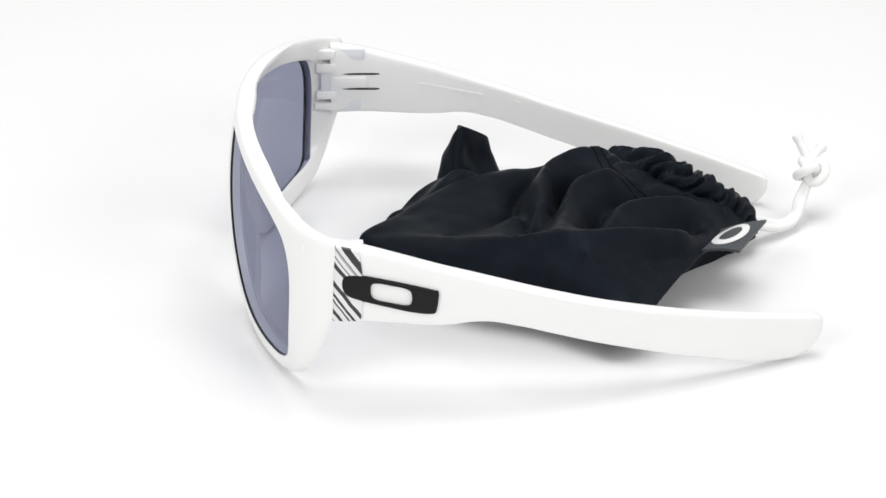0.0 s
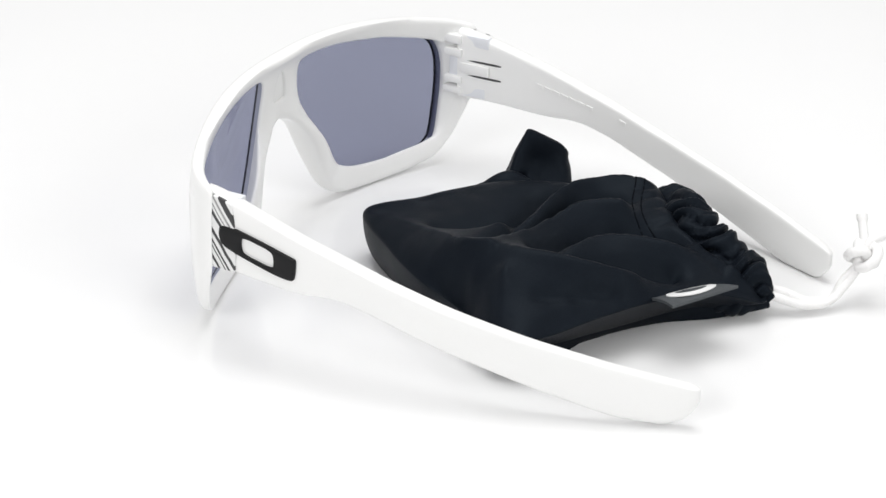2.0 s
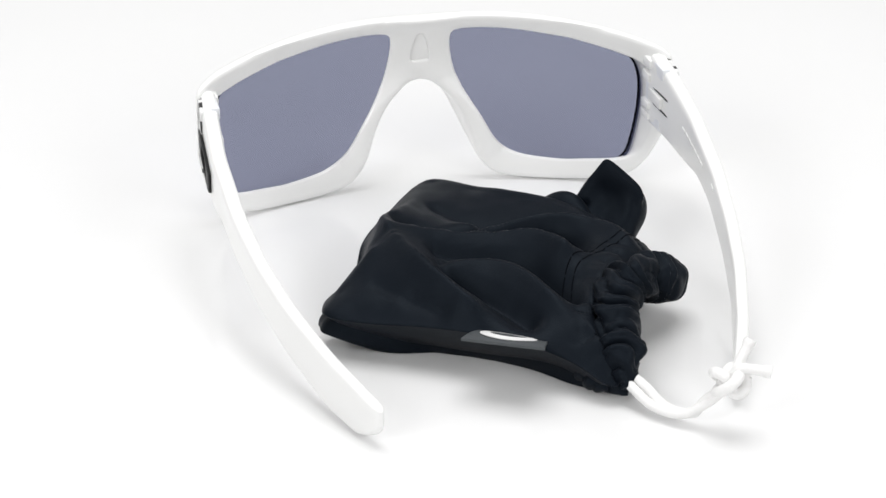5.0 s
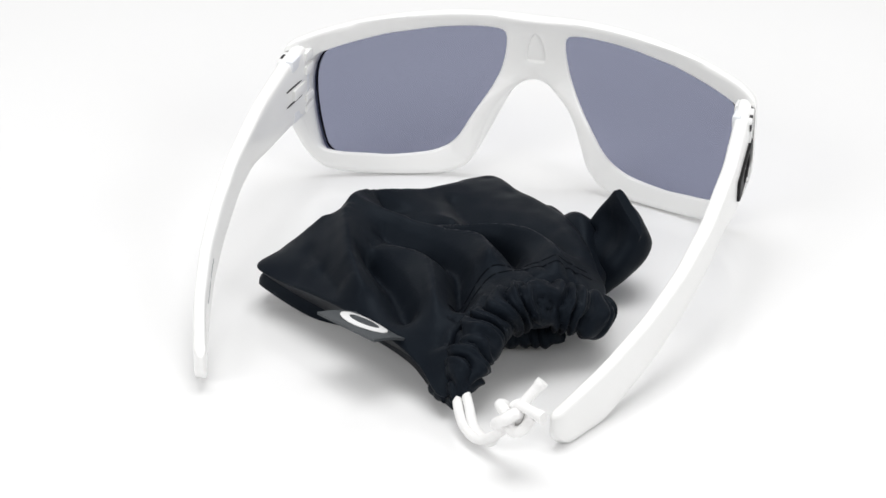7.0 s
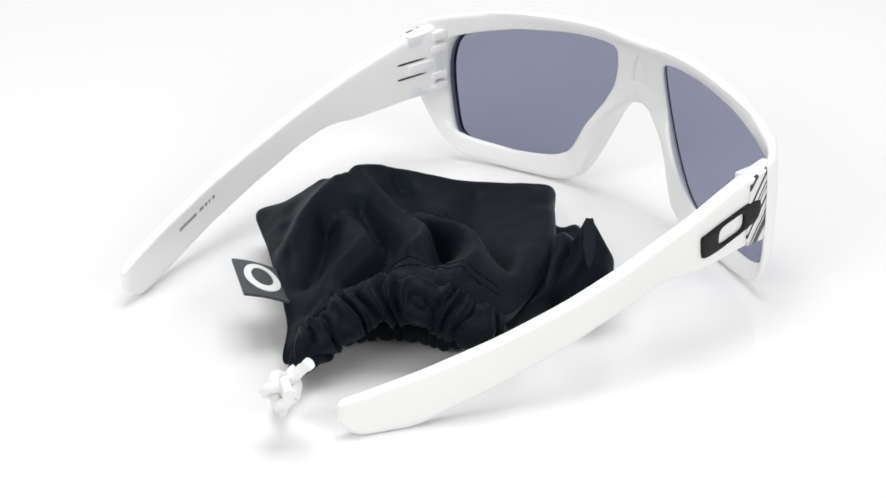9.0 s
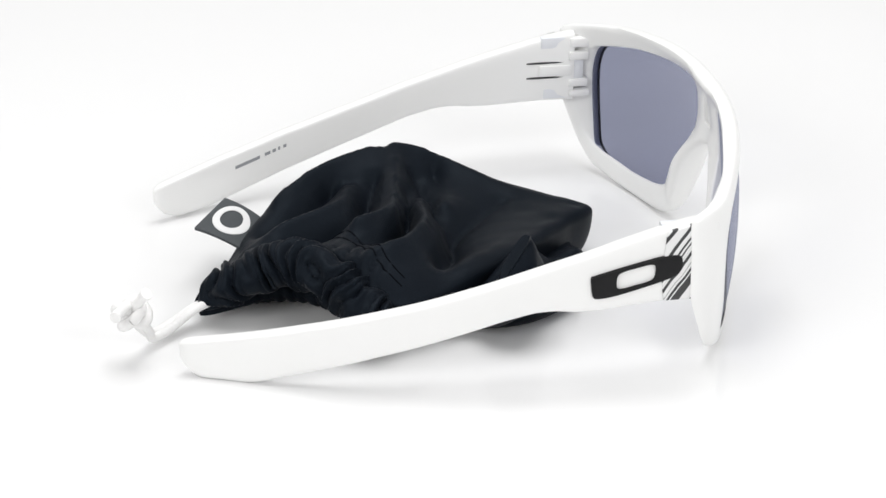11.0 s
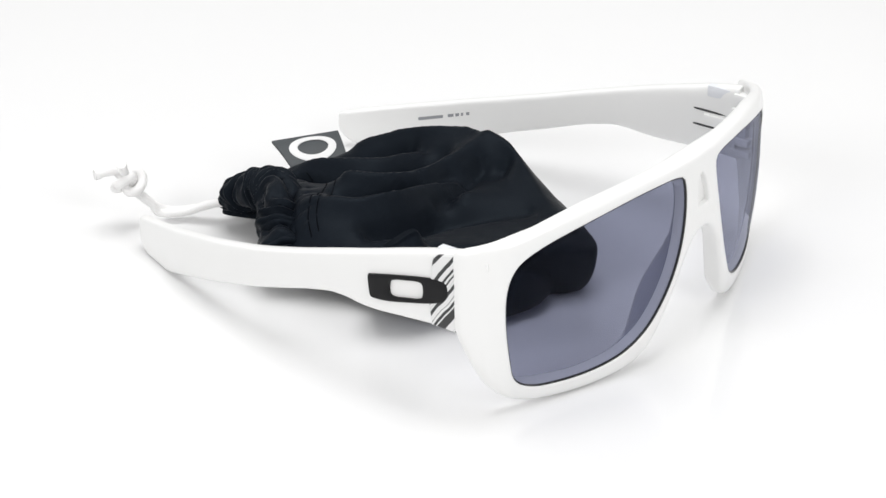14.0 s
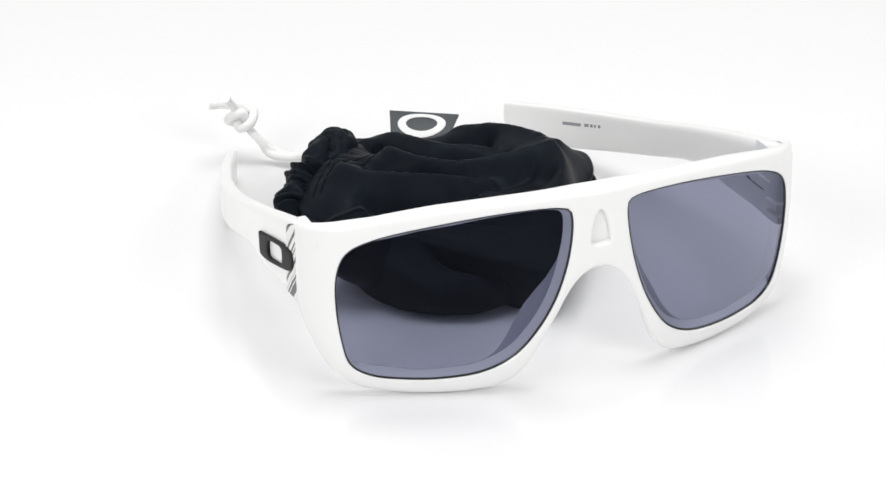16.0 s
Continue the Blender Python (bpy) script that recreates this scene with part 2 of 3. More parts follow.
def front_frame(glasses):
    outer = even(spline(both_sides(RIM_HALF), 600), 1.3)
    lens = even(spline(LENS_HALF, 300), 1.3)
    slot = even(spline([(0, 44.4), (-1.2, 43.2), (-2.2, 40.0), (-2.5, 37.2), (-2.1, 36.4), (2.1, 36.4), (2.5, 37.2), (2.2, 40.0), (1.2, 43.2)], 80), 0.8)
    mirrored = lens * np.array((-1, 1))

    nose_line = spline([(5.0, 30.0), (9.4, 24), (12.4, 18.6), (16.0, 11.6), (19.6, 6.4)], 24, closed=False)

    def nose(x, z):
        """How far a spot belongs to the flange that rests on the nose."""
        gap = np.hypot(nose_line[:, 0] - abs(x), nose_line[:, 1] - z)
        i = int(np.argmin(gap))
        return math.exp(-(gap[i] / 4.2) ** 2) * math.sin(math.pi * (0.06 + 0.88 * i / 23)) ** 0.8

    def thick(x, z):
        brow = min(1, max(0, (z - 45.5) / 2.5))
        return 3.7 + 1.5 * brow + 0.4 * min(1, max(0, (abs(x) - 50) / 6)) + 4.2 * nose(x, z)

    def rear(x, z, f):
        """The back of the rim closes in behind the lens, most beside the nose."""
        near = math.exp(-(np.min(np.hypot(lens[:, 0] - abs(x), lens[:, 1] - z)) / 2.6) ** 2)
        flange = nose(x, z)
        dx, dz = 34 - abs(x), 25 - z
        size = math.hypot(dx, dz)
        lip = near * (1.7 + 2.0 * flange + 1.5 * min(1, max(0, (abs(x) - 40) / 12)))
        deep = thick(x, z) * (1 - near) + (3.4 + 3.2 * flange) * near
        u, v = (x + math.copysign(lip * dx / size, x) if abs(x) > 4 else x), z + lip * dz / size
        return (u, bow(u, v) - deep + f, v)
    bm = sheet(outer, [lens, mirrored, slot], lambda x, z, f: (x, bow(x, z) - f, z), rear, 1.5, 0.7, 2.2)
    frame_part = part("front_frame", bm, WHITE, glasses, "glossy white plastic wrap front", m=GL)
    bm = sheet(inset(slot, 0.4 if signed_area(slot) < 0 else -0.4), [], lambda x, z, f: (x, bow(x, z) - 1.6 - f, z), lambda x, z, f: (x, bow(x, z) - 3.0 + f, z), 0.2, 0.2)
    part("bridge_insert", bm, WHITE, frame_part, "recessed white bridge panel", m=GL)
    for side in (-1, 1):
        big = inset(lens, 0.1 if signed_area(lens) < 0 else -0.1)
        loop = big * np.array((side, 1))
        bm = sheet(loop, [], lambda x, z, f: (x, bow(x, z) - 0.8 - f, z), lambda x, z, f: (x, bow(x, z) - 2.8 + f, z), 0.5, 0.3)
        part("lens", bm, LENS, glasses, "grey tinted see-through lens", m=GL)
        rim = np.array([(side * q[0], bow(q[0], q[1]) - 0.75, q[1]) for q in inset(lens, -0.02 if signed_area(lens) < 0 else 0.02)])
        bm = tube(np.vstack([rim, rim[:2]]), 0.36, 6)
        part("lens_edge", bm, EDGE, glasses, "thin dark edge round the lens", m=GL)


def temple_line(y):
    """Half width of the glasses at the outer face of the temple."""
    return float(np.interp(y, (-85, -79, -62, -44, -27, -10, 12, 30, 38, 45), (42.0, 44.6, 51.6, 57.4, 61.3, 63.9, 65.2, 64.6, 64.0, 63.4)))


def temple_top(y):
    return float(np.interp(y, (-81, -68, -52, -36, -22, -8, 5.5, 18, 30, 38), (10.2, 13.2, 16.8, 20.6, 24.2, 28.4, 32.4, 36.0, 39.3, 40.9)))


def temple_low(y):
    return float(np.interp(y, (-81, -79, -74, -64, -52, -36, -22, -8, 0, 5, 9, 15, 30, 38), (6.0, 2.6, 0.3, 1.4, 4.9, 9.6, 13.8, 18.4, 20.3, 20.4, 19.8, 19.7, 20.6, 20.6)))


def smooth_at(fn, y, w=3.0):
    return sum(fn(min(y + d * w, 38)) for d in (-1, -0.5, 0, 0.5, 1)) / 5


def temple(glasses, side):
    rings = []
    ys = list(np.linspace(39.0, -78, 70)) + [-79.2, -80.0, -80.5, -80.7]
    for i, y in enumerate(ys):
        xo, top, low = smooth_at(temple_line, y), smooth_at(temple_top, y), smooth_at(temple_low, y, 1.5)
        drop = (1.1 if side > 0 else -0.3) * min(1, max(0, (20 - y) / 90))
        top, low = top - drop, max(0.15, low - drop)
        wide = float(np.interp(y, (-80, -40, 10, 38), (3.4, 3.6, 4.2, 4.6)))
        end = 1.0 if y > -78 else max(0.12, math.sqrt(max(0, 1 - ((-78 - y) / 2.75) ** 2)))
        mid, half = (top + low) / 2, (top - low) / 2 * (0.45 + 0.55 * end)
        ring = []
        for k in range(28):
            a = 2 * math.pi * k / 28
            ca, sa = math.cos(a), math.sin(a)
            u = math.copysign(abs(ca) ** 0.45, ca)
            w = math.copysign(abs(sa) ** 0.30, sa)
            ring.append((side * (xo - wide / 2 + wide / 2 * u * end), y, mid + half * w))
        rings.append(ring)
    arm = part("temple", sweep(rings), WHITE, glasses, "glossy white plastic side arm", m=GL)

    def on_arm(y, out):
        return side * (smooth_at(temple_line, y) + out)
    # striped plate beside the hinge
    loop = even(np.array([(38.4, 20.9), (37.6, 40.3), (30.4, 38.8), (29.8, 34), (29.4, 27), (30.2, 21.2)]), 0.9)
    bm = sheet(loop, [], lambda y, z, f: (on_arm(y, 0.45 - f), y, z), lambda y, z, f: (on_arm(y, -0.8 + f), y, z), 0.3, 0.2, 2.0)
    part("striped_plate", bm, STRIPES, arm, "white plate with slanted black brush strokes", m=GL)
    # black badge with a window
    slope = 0.2
    base = [(12.4, 2.3), (12.9, -1.6), (13.8, -2.6), (18, -3.1), (24, -3.0), (30, -2.7), (33.2, -2.2), (34.2, -0.9), (34.3, 0.9), (33.4, 2.2), (30, 2.9), (24, 3.0), (18, 2.9), (13.2, 2.7)]
    hole = [(18.7, 1.3), (18.7, -1.3), (20.2, -2.0), (23.2, -2.05), (26.2, -2.0), (27.7, -1.3), (27.7, 1.3), (26.2, 2.0), (23.2, 2.05), (20.2, 2.0)]

    def tilt(pts):
        p = np.array(pts, float)
        p[:, 1] = 1.12 * p[:, 1] + 28.2 + (p[:, 0] - 23.3) * slope
        return p
    loop, window = even(spline(tilt(base), 160), 0.6), even(spline(tilt(hole), 100), 0.5)
    bm = sheet(loop, [window], lambda y, z, f: (on_arm(y, 0.75 - f), y, z), lambda y, z, f: (on_arm(y, -0.6), y, z), 0.4, 0.25, 1.6)
    part("badge", bm, BLACK, arm, "satin black oblong badge with an open window", m=GL)
    # hinge on the inner side
    def inner(y):
        return smooth_at(temple_line, y) - 4.3
    for z0, z1, y0, y1 in ((36.4, 39.6, 29.5, 37.2), (21.4, 24.4, 30.5, 37.2)):
        xs = sorted((side * (inner(33) - 0.25), side * (inner(33) + 2)))
        part("hinge_cap", block(*xs, y0, y1, z0, z1, 0.4), PALE, arm, "pale bluish translucent insert", m=GL)
    for z0, z1 in ((36.6, 39.4), (21.8, 24.0)):
        xs = sorted((side * (inner(38) - 0.9), side * (inner(38) + 2.5)))
        part("hinge_lug", block(*xs, 37.6, 43.6, z0, z1, 0.8), WHITE, arm, m=GL)
    xs = sorted((side * (inner(34) - 0.9), side * (inner(34) + 2)))
    part("hinge_tongue", block(*xs, 29.0, 38.6, 28.3, 31.5, 0.7), WHITE, arm, m=GL)
    for z0, z1 in ((32.9, 35.4), (25.0, 27.2)):
        xs = sorted((side * (inner(40) - 1.0), side * (inner(40) + 2.5)))
        part("hinge_knuckle", block(*xs, 37.4, 43.0, z0, z1, 0.6), WHITE, arm, m=GL)
    xs = sorted((side * (inner(40) - 0.2), side * (inner(40) + 2.5)))
    part("hinge_pin", block(*xs, 38.8, 41.8, 27.0, 33.2, 0.7), PALE, arm, m=GL)
    for z in (27.7, 32.1):
        line = [(side * (inner(y) - 0.02), y, z + 0.02 * (y - 26)) for y in np.linspace(25.6, 37.5, 14)]
        part("hinge_slit", tube(line, lambda i, a: 0.36 * min(1, 0.6 + i / 4, 0.45 + (13 - i) / 7), 6), GAP, arm, "dark slit", m=GL)
    # faint printed marks, too small to read
    if side < 0:
        spans = ((-57.6, -50.6), (-49.2, -47.6), (-47.0, -46.0), (-45.4, -44.8), (-43.9, -43.0))
    else:
        spans = tuple((14.5 - 2.6 * i, 12.6 - 2.6 * i) for i in range(7)) + ((-11.5, -13.5),)
    for a, b in spans:
        y = (a + b) / 2
        zc = (11.4 + (y + 57.6) * 0.262) if side < 0 else 28.9 - (14.3 - y) * 0.19
        h, rise = (0.45, 0.06) if side < 0 else (0.4, 0.22)
        n = 4
        bm = bmesh.new()
        rows = [[bm.verts.new((side * (smooth_at(temple_line, q) - wide_at(q) + d), q, zc + (q - y) * 0.25 + e)) for d, e in ((-rise, -h), (-rise, h), (0.2, h), (0.2, -h))] for q in np.linspace(a, b, n)]
        for r0, r1 in zip(rows, rows[1:]):
            for i in range(4):
                bm.faces.new((r0[i], r0[(i + 1) % 4], r1[(i + 1) % 4], r1[i]))
        bm.faces.new(rows[0])
        bm.faces.new(rows[-1][::-1])
        part("print_mark", bm, GREY if side < 0 else WHITE, arm, smooth=False, m=GL)
    return arm


def wide_at(y):
    return float(np.interp(y, (-80, -40, 10, 38), (3.4, 3.6, 4.2, 4.6)))


def sunglasses():
    glasses = tagged(new("sunglasses"), "white plastic wrap sunglasses with grey lenses, opened, on white acrylic", "sunglasses")
    front_frame(glasses)
    for side in (-1, 1):
        temple(glasses, side)
    return glasses


# ---- the pouch ----
EDGE_LINE = [(-8.5, 30.5, 12.5), (3, 22.5, 13.2), (12, 15, 14.4), (21.5, 6.5, 15.0), (29.5, -3.5, 14.2), (35.5, -14, 13.0), (39.8, -22, 12.5), (40.2, -28, 13), (37, -32.5, 15), (31.5, -36.5, 17),
             (25.5, -41, 18), (20, -46.5, 17), (16.5, -53.5, 15), (15, -61, 12.5), (16, -67, 9.5), (17.5, -72.5, 5.5), (14.5, -72.5, 5.5), (8, -66.5, 8.5), (0, -62, 11), (-13, -55.5, 12.5), (-25, -49, 12),
             (-36, -43.5, 11), (-43.5, -39.8, 11), (-46, -37, 11), (-45.8, -33, 10.5), (-43.5, -27, 10), (-35.5, -15, 9.5), (-30.5, 0, 11.5), (-21.5, 14.5, 12)]
# crests and hollows of the crumpled cloth: lines between which it hangs taut
TOP_FOLDS = [[(-7.4, 27.4, 15.0), (-14, 13, 16.6), (-22, -2, 20.6), (-27.5, -12, 23.6), (-28.5, -20, 25.2)],
             [(-28.5, -19, 25.2), (-20, -19.6, 24.0), (-12, -20.6, 22.4), (-2, -21.6, 22.0), (7, -24, 22.8), (11, -28.5, 23.2), (14.5, -34.5, 23.6)],
             [(-9, -13.4, 18.4), (0, -15.6, 20.6), (9, -16, 22.2), (17, -17.2, 23.0), (24, -21, 23.2), (28.5, -27.5, 23.4), (31, -35, 22.0)],
             [(1, 19, 15.6), (11, 9, 16.6), (21, 0, 17.4), (29, -9, 17.0)],
             [(-11, 8, 15.6), (-3, 0, 14.6), (7, -8, 13.8), (17, -9.8, 14.4), (27, -15, 16.4)],
             [(-12, -17.2, 19.2), (0, -18.8, 18.2), (11, -21, 16.0), (18, -26, 18.6), (21, -33, 20.6)]]
FRONT_FOLDS = [[(-28, -22, 25.2), (-25, -30, 24.4), (-21, -38, 23.2), (-17, -45, 21.2), (-12, -52, 18.6)],
               [(-17, -32, 19.8), (-9, -33.6, 20.8), (-3, -35.4, 21.0), (2, -42, 20.8), (6.5, -52, 19.2), (11.5, -62, 13.6)],
               [(-17, -25.4, 20.0), (-5, -29.2, 17.2), (5, -33, 17.6), (9, -42, 16.0), (12.4, -51, 15.4)],
               [(-17, -37, 17.6), (-8, -44, 15.8), (1, -55, 13.6)],
               [(-42.5, -32, 14.0), (-38, -30, 17.0), (-32, -26.0, 22.4)],
               [(-34, -15.5, 12.5), (-31.4, -18.0, 20.0), (-27.5, -23.6, 24.0)],
               [(-24, -9, 19.2), (-17, -8, 18.4), (-10, -7, 18.0), (-4, -9, 18.6)],
               [(-20, -14.6, 19.6), (-12, -13, 17.6), (-4, -11.6, 17.0), (3, -11.8, 16.6)],
               [(-34, -36, 17.0), (-27, -42, 16.6), (-19, -49, 16.0)]]
# the arch of the gathered mouth
ARCH = [(19.2, -73.4, 4.6), (19.6, -67, 9.4), (20.0, -59, 13.4), (22.0, -51.5, 16.4), (26.4, -45.4, 17.4), (31.8, -40.4, 16.0), (36.8, -36.0, 13.4), (39.9, -31.6, 10.0), (40.6, -27, 7.4)]
GRID_X, GRID_Y = -54, -82    # south-west corner of the drape, in millimetres, one cell a millimetre


def drape(edge):
    """Heights of cloth hung taut between its rim and its fold lines, slightly rounded along them."""
    h = np.full((106, 122), 17.0)
    fixed = np.zeros(h.shape, bool)

    def pin(line):
        for x, y, z in line:
            i, j = int(round(x - GRID_X)), int(round(y - GRID_Y))
            h[i, j], fixed[i, j] = z, True
    pin([(q[0], q[1], q[2] + 2.8) for q in edge])
    for fold in TOP_FOLDS + FRONT_FOLDS:
        pin(spline(fold, 160, closed=False))
    keep = h.copy()
    for _ in range(900):
        p = np.pad(h, 1, mode="edge")
        h = np.where(fixed, keep, (p[:-2, 1:-1] + p[2:, 1:-1] + p[1:-1, :-2] + p[1:-1, 2:]) / 4)
    for _ in range(2):
        p = np.pad(h, 1, mode="edge")
        h = h * 0.5 + (p[:-2, 1:-1] + p[2:, 1:-1] + p[1:-1, :-2] + p[1:-1, 2:]) / 8
    broad = h.copy()
    for _ in range(36):
        p = np.pad(broad, 1, mode="edge")
        broad = (p[:-2, 1:-1] + p[2:, 1:-1] + p[1:-1, :-2] + p[1:-1, 2:]) / 4
    return h + 1.8 * np.minimum(0, h - broad) + 0.40 * np.maximum(0, h - broad)


def drape_at(h, x, y):
    u, v = x - GRID_X, y - GRID_Y
    i, j = int(u), int(v)
    f, g = u - i, v - j
    z = (h[i, j] * (1 - f) + h[i + 1, j] * f) * (1 - g) + (h[i, j + 1] * (1 - f) + h[i + 1, j + 1] * f) * g
    return z + 0.35 * noise.noise(Vector((x / 13, y / 17, 3.0))) + 0.22 * noise.noise(Vector((x / 5, y / 6, 7.0)))


def gathers(x, y):
    """Small pleats that run back from the drawn mouth."""
    best, along, total = 1e9, 0.0, 0.0
    for (x1, y1, _), (x2, y2, _) in zip(ARCH, ARCH[1:]):
        dx, dy = x2 - x1, y2 - y1
        size = math.hypot(dx, dy)
        u = min(1, max(0, ((x - x1) * dx + (y - y1) * dy) / (size * size)))
        d = math.hypot(x - x1 - u * dx, y - y1 - u * dy)
        if d < best:
            best, along = d, total + u * size
        total += size
    if best > 16:
        return 0.0
    bend = 2.2 * noise.noise(Vector((along / 7, best / 9, 5.0)))
    fade = min(1.0, max(0.0, (13.0 - best) / 5.0)) * (1.0 - 0.35 * min(1, best / 10))
    return 1.5 * fade * (abs(math.sin(0.62 * along + bend)) ** 0.6 - 0.6) * min(1, max(0.0, along / 12))


def pillow(edge, centre, m, crown, stand=0.0):
    """A closed cloth shape over a rim line; crown gives the upper height for x, y, the share of the way out and the rim height."""
    n = len(edge)
    bm = bmesh.new()
    top, low = [], []
    for j in range(m + 1):
        rho = math.sin(math.pi / 2 * j / m)
        a, b = [], []
        for q in edge:
            x, y = centre + rho * (q[:2] - centre)
            behind = min(1, max(0, (q[1] + 30) / 40))
            tuck = 0.62 + stand * behind
            turn = max(0, (rho - tuck) / (1 - tuck))
            zb = 0.25 + max(0, q[2] - 0.25) * ((1 - behind) * turn ** 1.3 + behind * (1 - math.sqrt(max(0, 1 - turn ** 2.4))))
            zt = max(q[2] + (crown(x, y, rho, q[2]) - q[2]) * math.sqrt(max(0, 1 - rho ** 18)), zb + 0.3)
            a.append((x, y, zt if j < m else q[2]))
            b.append((x, y, zb))
        if j == 0:
            top.append([bm.verts.new(a[0])])
            low.append([bm.verts.new(b[0])])
        else:
            top.append([bm.verts.new(p) for p in a])
            low.append([bm.verts.new(p) for p in b] if j < m else top[-1])
    for rings in (top, low):
        for i in range(n):
            bm.faces.new((rings[0][0], rings[1][i], rings[1][(i + 1) % n]))
        for r0, r1 in zip(rings[1:], rings[2:]):
            for i in range(n):
                bm.faces.new((r0[i], r1[i], r1[(i + 1) % n], r0[(i + 1) % n]))
    return bm


def pouch_body(pouch):
    edge = even(spline(EDGE_LINE, 700), 1.1)

    def crown(x, y, rho, ze):
        return drape_at(heights, x, y) + gathers(x, y)
    heights = drape(even(spline(EDGE_LINE, 700), 0.4))
    bm = pillow(edge, np.array((-2.0, -24.0)), 84, crown, 0.26)
    skin = BVHTree.FromBMesh(bm)
    part("pouch_body", bm, CLOTH, pouch, "crumpled black microfibre cloth")
    under = even(spline([(-44.5, -29, 5), (-46.4, -33, 5.5), (-45.6, -36.6, 5.5), (-39, -38.6, 4.5), (-29, -39.5, 6), (-21.5, -42.6, 6.5), (-13, -46.6, 6.5), (-3, -52.6, 6), (6.6, -60, 5), (13.5, -67.4, 4), (18.5, -73, 2.5), (20, -70, 2.5), (15, -58, 3), (4, -44, 3), (-10, -30, 3), (-26, -24, 3)], 300), 1.2)

    def lower(x, y, rho, ze):
        return max(6.8, ze + 1.2) + 3.4 * math.exp(-((x + 44) / 9) ** 2) + 1.2 * noise.noise(Vector((x / 6, y / 7, 4.0))) + 0.5 * math.sin(0.55 * x)
    part("lower_layer", pillow(under, np.array((-7.0, -42.0)), 26, lower), CLOTH, pouch, "lower layer of the pouch cloth")
    return skin


def pouch_flap(pouch):
    """The turned-under corner and its raised ear."""
    edge = even(spline([(0, 22, 5), (8, 26, 4), (18, 23.5, 4), (26, 18.5, 5), (31, 12, 6), (34.5, 4, 8), (35.5, -5, 8), (36, -14, 7), (36.5, -21, 6), (33, -24, 5), (24, -10, 5), (10, 10, 5)], 400), 1.2)

    def crown(x, y, rho, ze):
        return 11.5 + 7.0 * math.exp(-((x - 25) ** 2 + (y - 7) ** 2) / 70) - 2.0 * rho + 1.4 * noise.noise(Vector((x / 7, y / 9, 11.0))) + 1.0 * math.sin(0.5 * x + 0.35 * y)
    flap = part("corner_flap", pillow(edge, np.array((24.0, -1.0)), 34, crown), CLOTH, pouch, "turned-under cloth corner")
    tip, shoulder = np.array((33.4, 6.6, 27.6)), np.array((42.6, -1.6, 20.2))
    foot = np.array((26.8, 1.5, 3.0))
    along = (shoulder - tip) / 2
    rings = []
    for j in range(45):
        s = j / 44
        ring = []
        for k in range(64):
            a = 2 * math.pi * k / 64
            ca, sa = math.cos(a), math.sin(a)
            low = foot + np.array((0.62, -0.78, 0)) * 11.5 * ca + np.array((0.78, 0.62, 0)) * 7.0 * sa
            high = (tip + shoulder) / 2 + along * math.copysign(abs(ca) ** 0.8, ca) + np.array((0.6, 0.7, 0.0)) * 1.5 * sa + np.array((0, 0, -1.6)) * abs(ca) ** 6
            e = s ** 0.85
            p = low * (1 - e) + high * e + np.array((0.9, -0.1, 0)) * 2.6 * math.sin(math.pi * s) * max(0, ca * 0.6 + sa * 0.7)
            p = p + np.array((0.70, 0.71, -0.15)) * 5.2 * math.sin(math.pi * min(1, s * 1.05)) ** 0.8 * max(0, sa) ** 0.8
            cup = -3.2 * math.exp(-((s - 0.62) / 0.3) ** 2) * max(0, -sa) ** 2
            crease = 0.8 * math.sin(3 * a + 5 * s) * (1 - s) + 0.9 * noise.noise(Vector((p[0] / 5, p[1] / 5, p[2] / 5))) + cup
            # the tip is folded over along a line from the shoulder to the inner foot
            best = 1e9
            for q in np.linspace(0, 1, 12):
                best = min(best, np.linalg.norm(p - (shoulder + np.array((0, 0, -2.5))) * (1 - q) - np.array((27.0, 4.0, 15.0)) * q + np.array((0, 0, 3.0)) * math.sin(math.pi * q)))
            crease -= 2.2 * math.exp(-(best / 1.5) ** 2)
            ring.append(p + np.array((0.78 * sa + 0.3 * ca, 0.62 * sa - 0.4 * ca, 0.1)) * crease * (1 - s ** 5))
        rings.append(ring)
    part("ear", sweep(rings), CLOTH, flap, "raised cloth ear")


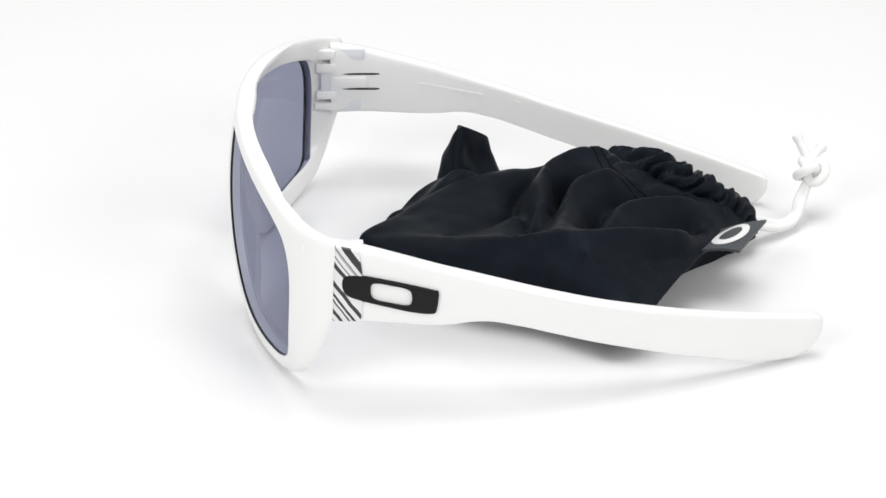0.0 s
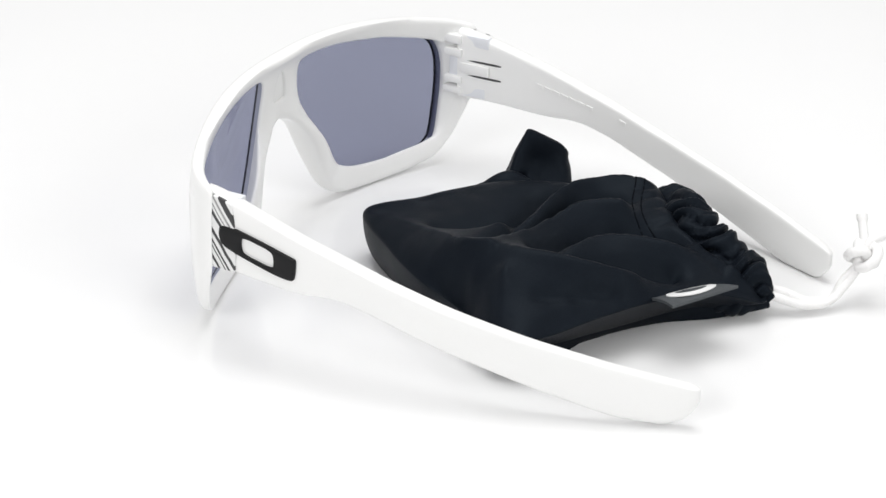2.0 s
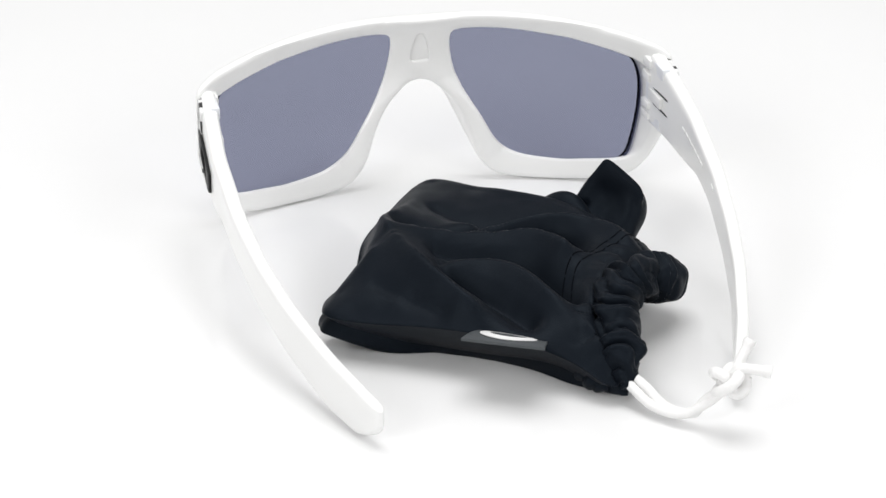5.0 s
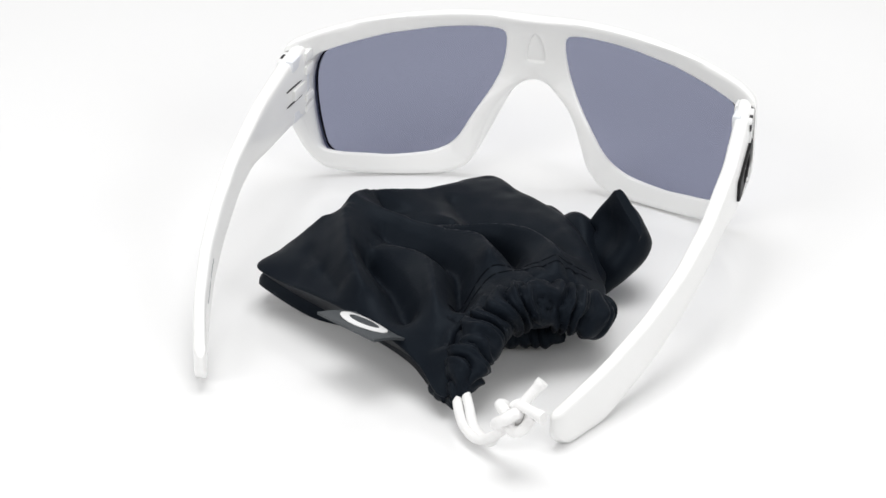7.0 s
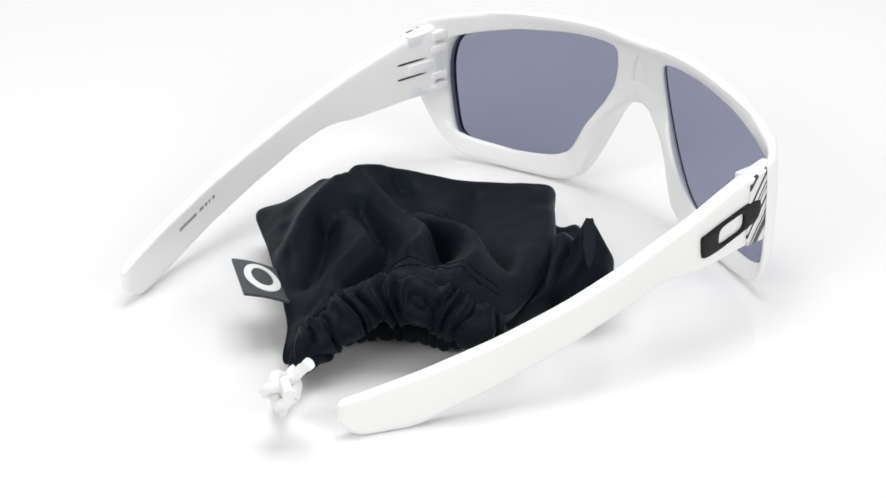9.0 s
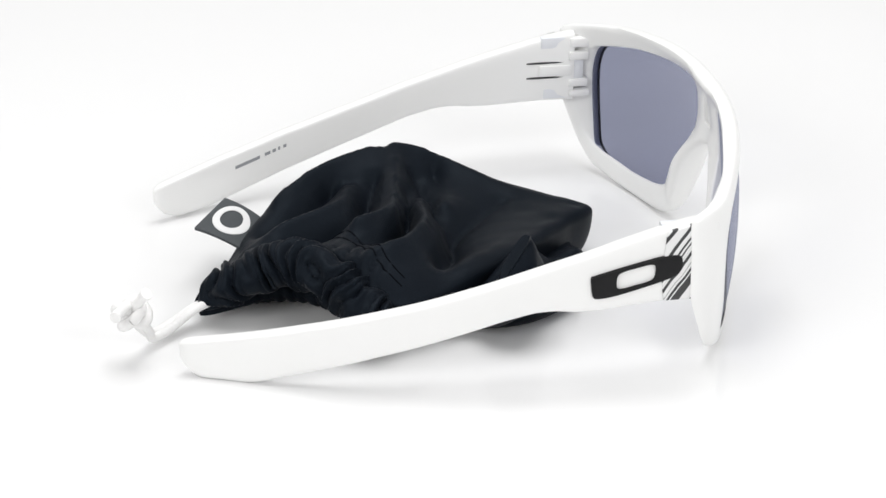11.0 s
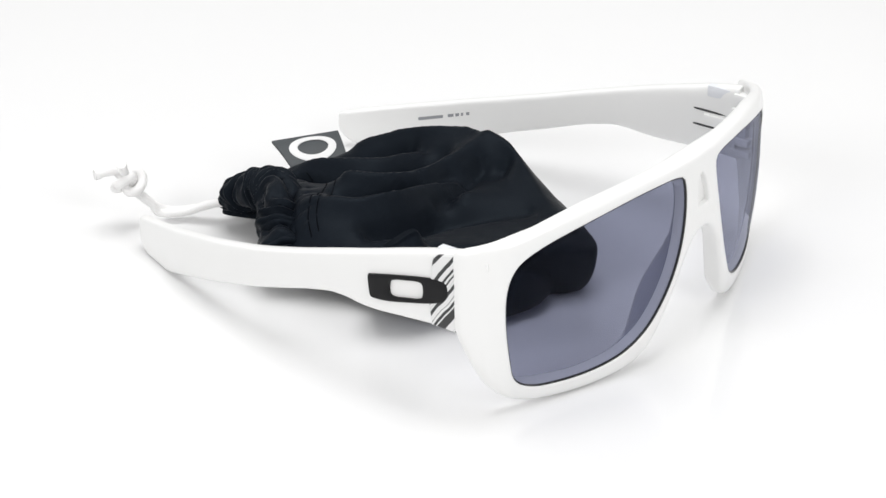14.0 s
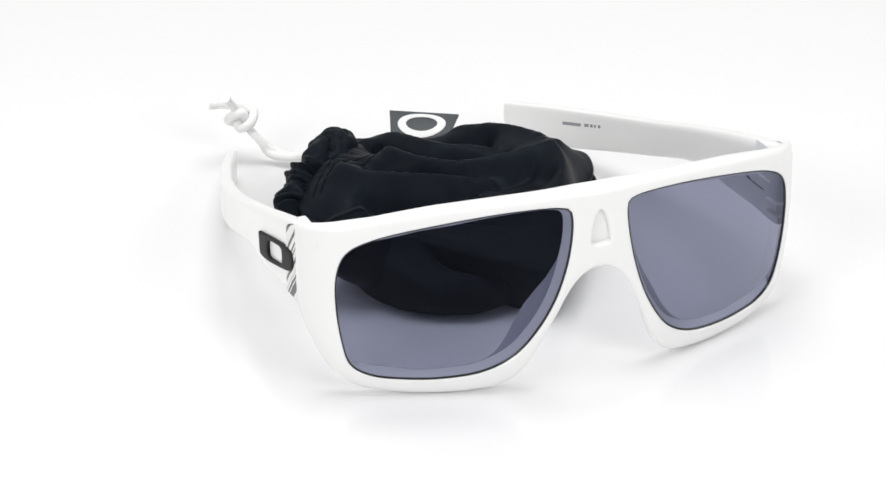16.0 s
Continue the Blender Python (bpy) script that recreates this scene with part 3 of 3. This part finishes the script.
def pouch_hem(pouch, skin):
    """The gathered mouth: an arched roll of cloth with deep uneven creases, its lower lip, and two rows of stitches."""
    line = even(spline(ARCH, 300, closed=False), 0.3, closed=False)
    n = len(line)

    def ruffle(i, a):
        s = i / (n - 1)
        bend = 1.7 * math.sin(a + 0.8) + 0.9 * math.sin(2 * a + 11 * s) + 3.4 * noise.noise(Vector((s * 8, 0, 5)))
        wave = abs(math.sin(0.30 * i * 0.62 + bend)) ** 0.55
        small = abs(math.sin(0.30 * i * 1.45 + 1.7 * bend + 2.0)) ** 0.7
        grow = 0.60 + 0.40 * math.sin(math.pi * min(1, 0.1 + 0.62 * s)) ** 0.6
        end = min(1.0, 0.25 + 6 * s, 0.3 + 9 * (1 - s))
        lump = noise.noise(Vector((s * 14, math.cos(a) * 1.3, math.sin(a) * 1.3)))
        return max(0.5, 6.2 * grow * end * (0.52 + 0.40 * wave + 0.12 * small + 0.18 * lump))
    hem = part("gathered_hem", tube(line, ruffle, 40), CLOTH, pouch, "ruffled black drawstring hem")
    lip = even(spline([(16, -70.5, 3.2), (12.6, -63, 4.2), (12, -55, 4.8), (14.5, -46, 5.2), (20.5, -39, 5.2), (27, -35, 4.6), (33, -32.5, 3.6)], 200, closed=False), 0.35, closed=False)

    def lower(i, a):
        s = i / (len(lip) - 1)
        return 3.4 * (0.72 + 0.3 * abs(math.sin(0.34 * i + 1.2 * math.sin(a) + 2 * noise.noise(Vector((s * 7, 2, 1))))) ** 0.6) * min(1, 0.3 + 8 * s, 0.3 + 8 * (1 - s))
    part("lower_lip", tube(lip, lower, 18), CLOTH, hem, "inner ruffled lip of the pouch mouth")
    for back in (0.0, 2.0):
        seam = even(spline([(11.5 - back, -53 + back * 0.5, 0), (12.4 - back, -46 + back * 0.6, 0), (15.6 - back * 0.8, -38.6 + back * 0.8, 0), (22 - back * 0.5, -34.4 + back, 0), (29 - back * 0.5, -31.6 + back, 0), (34 - back * 0.8, -28.6 + back * 0.7, 0), (37.6 - back, -24 + back * 0.2, 0)], 200, closed=False), 0.5, closed=False)
        bm = bmesh.new()
        for i in range(2, len(seam) - 8, 8):
            p = seam[i:i + 8].copy()
            for q in p:
                spot = skin.ray_cast(Vector((q[0], q[1], 60)), Vector((0, 0, -1)))[0]
                q[2] = spot.z if spot else 10.0
            stitch = tube(p, 0.17, 5)
            me = bpy.data.meshes.new("tmp")
            stitch.to_mesh(me)
            stitch.free()
            bm.from_mesh(me)
            bpy.data.meshes.remove(me)
        part("stitching", bm, THREAD, hem, "dark seam stitches")
    return hem


def pouch_label(pouch):
    a, b = np.array((2.5, -63.0, 12.6)), np.array((-12.0, -55.6, 13.2))
    c, d = np.array((-18.2, -64.3, 16.2)), np.array((-0.5, -72.8, 16.5))

    def at(u, v, h=0.0):
        p = (1 - v) * ((1 - u) * a + u * b) + v * ((1 - u) * d + u * c)
        return (p[0], p[1], p[2] + h + 1.2 * math.sin(math.pi * v) * math.sin(2.4 * u + 0.3))
    loop = even(np.array([(0, -0.25), (1, -0.25), (1, 1.0), (0, 1.0)], float), 0.05)
    bm = sheet(loop, [], lambda u, v, f: at(u, v, 0.35), lambda u, v, f: at(u, v, -0.35), 0.02, 0.01, 0.09)
    tab = part("label_tab", bm, TAB, pouch, "folded charcoal ribbon tab")
    oval = np.array([(0.5 + 0.38 * math.cos(2 * math.pi * i / 48), 0.42 + 0.42 * math.sin(2 * math.pi * i / 48)) for i in range(48)])
    hole = np.array([(0.5 + 0.25 * math.cos(2 * math.pi * i / 40), 0.42 + 0.25 * math.sin(2 * math.pi * i / 40)) for i in range(40)])
    for s in (1, -1):
        bm = sheet(oval, [hole], lambda u, v, f: at(u, v, s * 0.5), lambda u, v, f: at(u, v, s * 0.3), 0.01, 0.01, 0.2)
        part("oval_print", bm, PRINT, tab, "white oval ring")


def pouch_cord(pouch):
    for dx, dz in ((0, 0), (2.6, 0.6)):
        line = spline([(19 + dx * 0.6, -70, 6 + dz), (20.5 + dx, -74.5, 5 + dz), (24 + dx, -80, 3.0), (29 + dx, -84.5, 3.2), (34, -87 + dx * 0.5, 7), (38, -89, 12)], 60, closed=False)
        part("cord", tube(line, 1.15, 10), CORD, pouch, "white drawstring cord")
    knot = []
    for i in range(90):
        a = 2 * math.pi * i / 90
        r = 2.6 + 1.3 * math.cos(3 * a)
        knot.append((38.2 + r * math.cos(2 * a), -89.2 + r * math.sin(2 * a), 13.5 + 2.2 * math.sin(3 * a)))
    part("knot", tube(knot + knot[:1], 1.35, 10), CORD, pouch, "tied white cord knot")
    for end in ((43.8, -85.4, 21.5), (46.5, -93, 17)):
        line = spline([(38.5, -89, 14), (40.5, -88.6 + (end[1] + 88) * 0.3, 17), end], 24, closed=False)
        part("cord_end", tube(line, lambda i, a: 1.2 + 0.25 * (i > 19), 10), CORD, pouch)


def carrying_pouch():
    pouch = tagged(new("drawstring_pouch"), "crumpled black cloth drawstring pouch lying on white acrylic", "pouch")
    skin = pouch_body(pouch)
    pouch_flap(pouch)
    pouch_hem(pouch, skin)
    pouch_label(pouch)
    pouch_cord(pouch)
    return pouch


glasses_thing = sunglasses()
pouch_thing = carrying_pouch()


def motions():
    """Both things ride on the turntable at an even pace."""
    rows = [(0.5 * i, pose(0, 0, 0, 0, 0, START - TURN * 0.5 * i)) for i in range(33)]
    walk(glasses_thing, rows)
    walk(pouch_thing, rows)


motions()
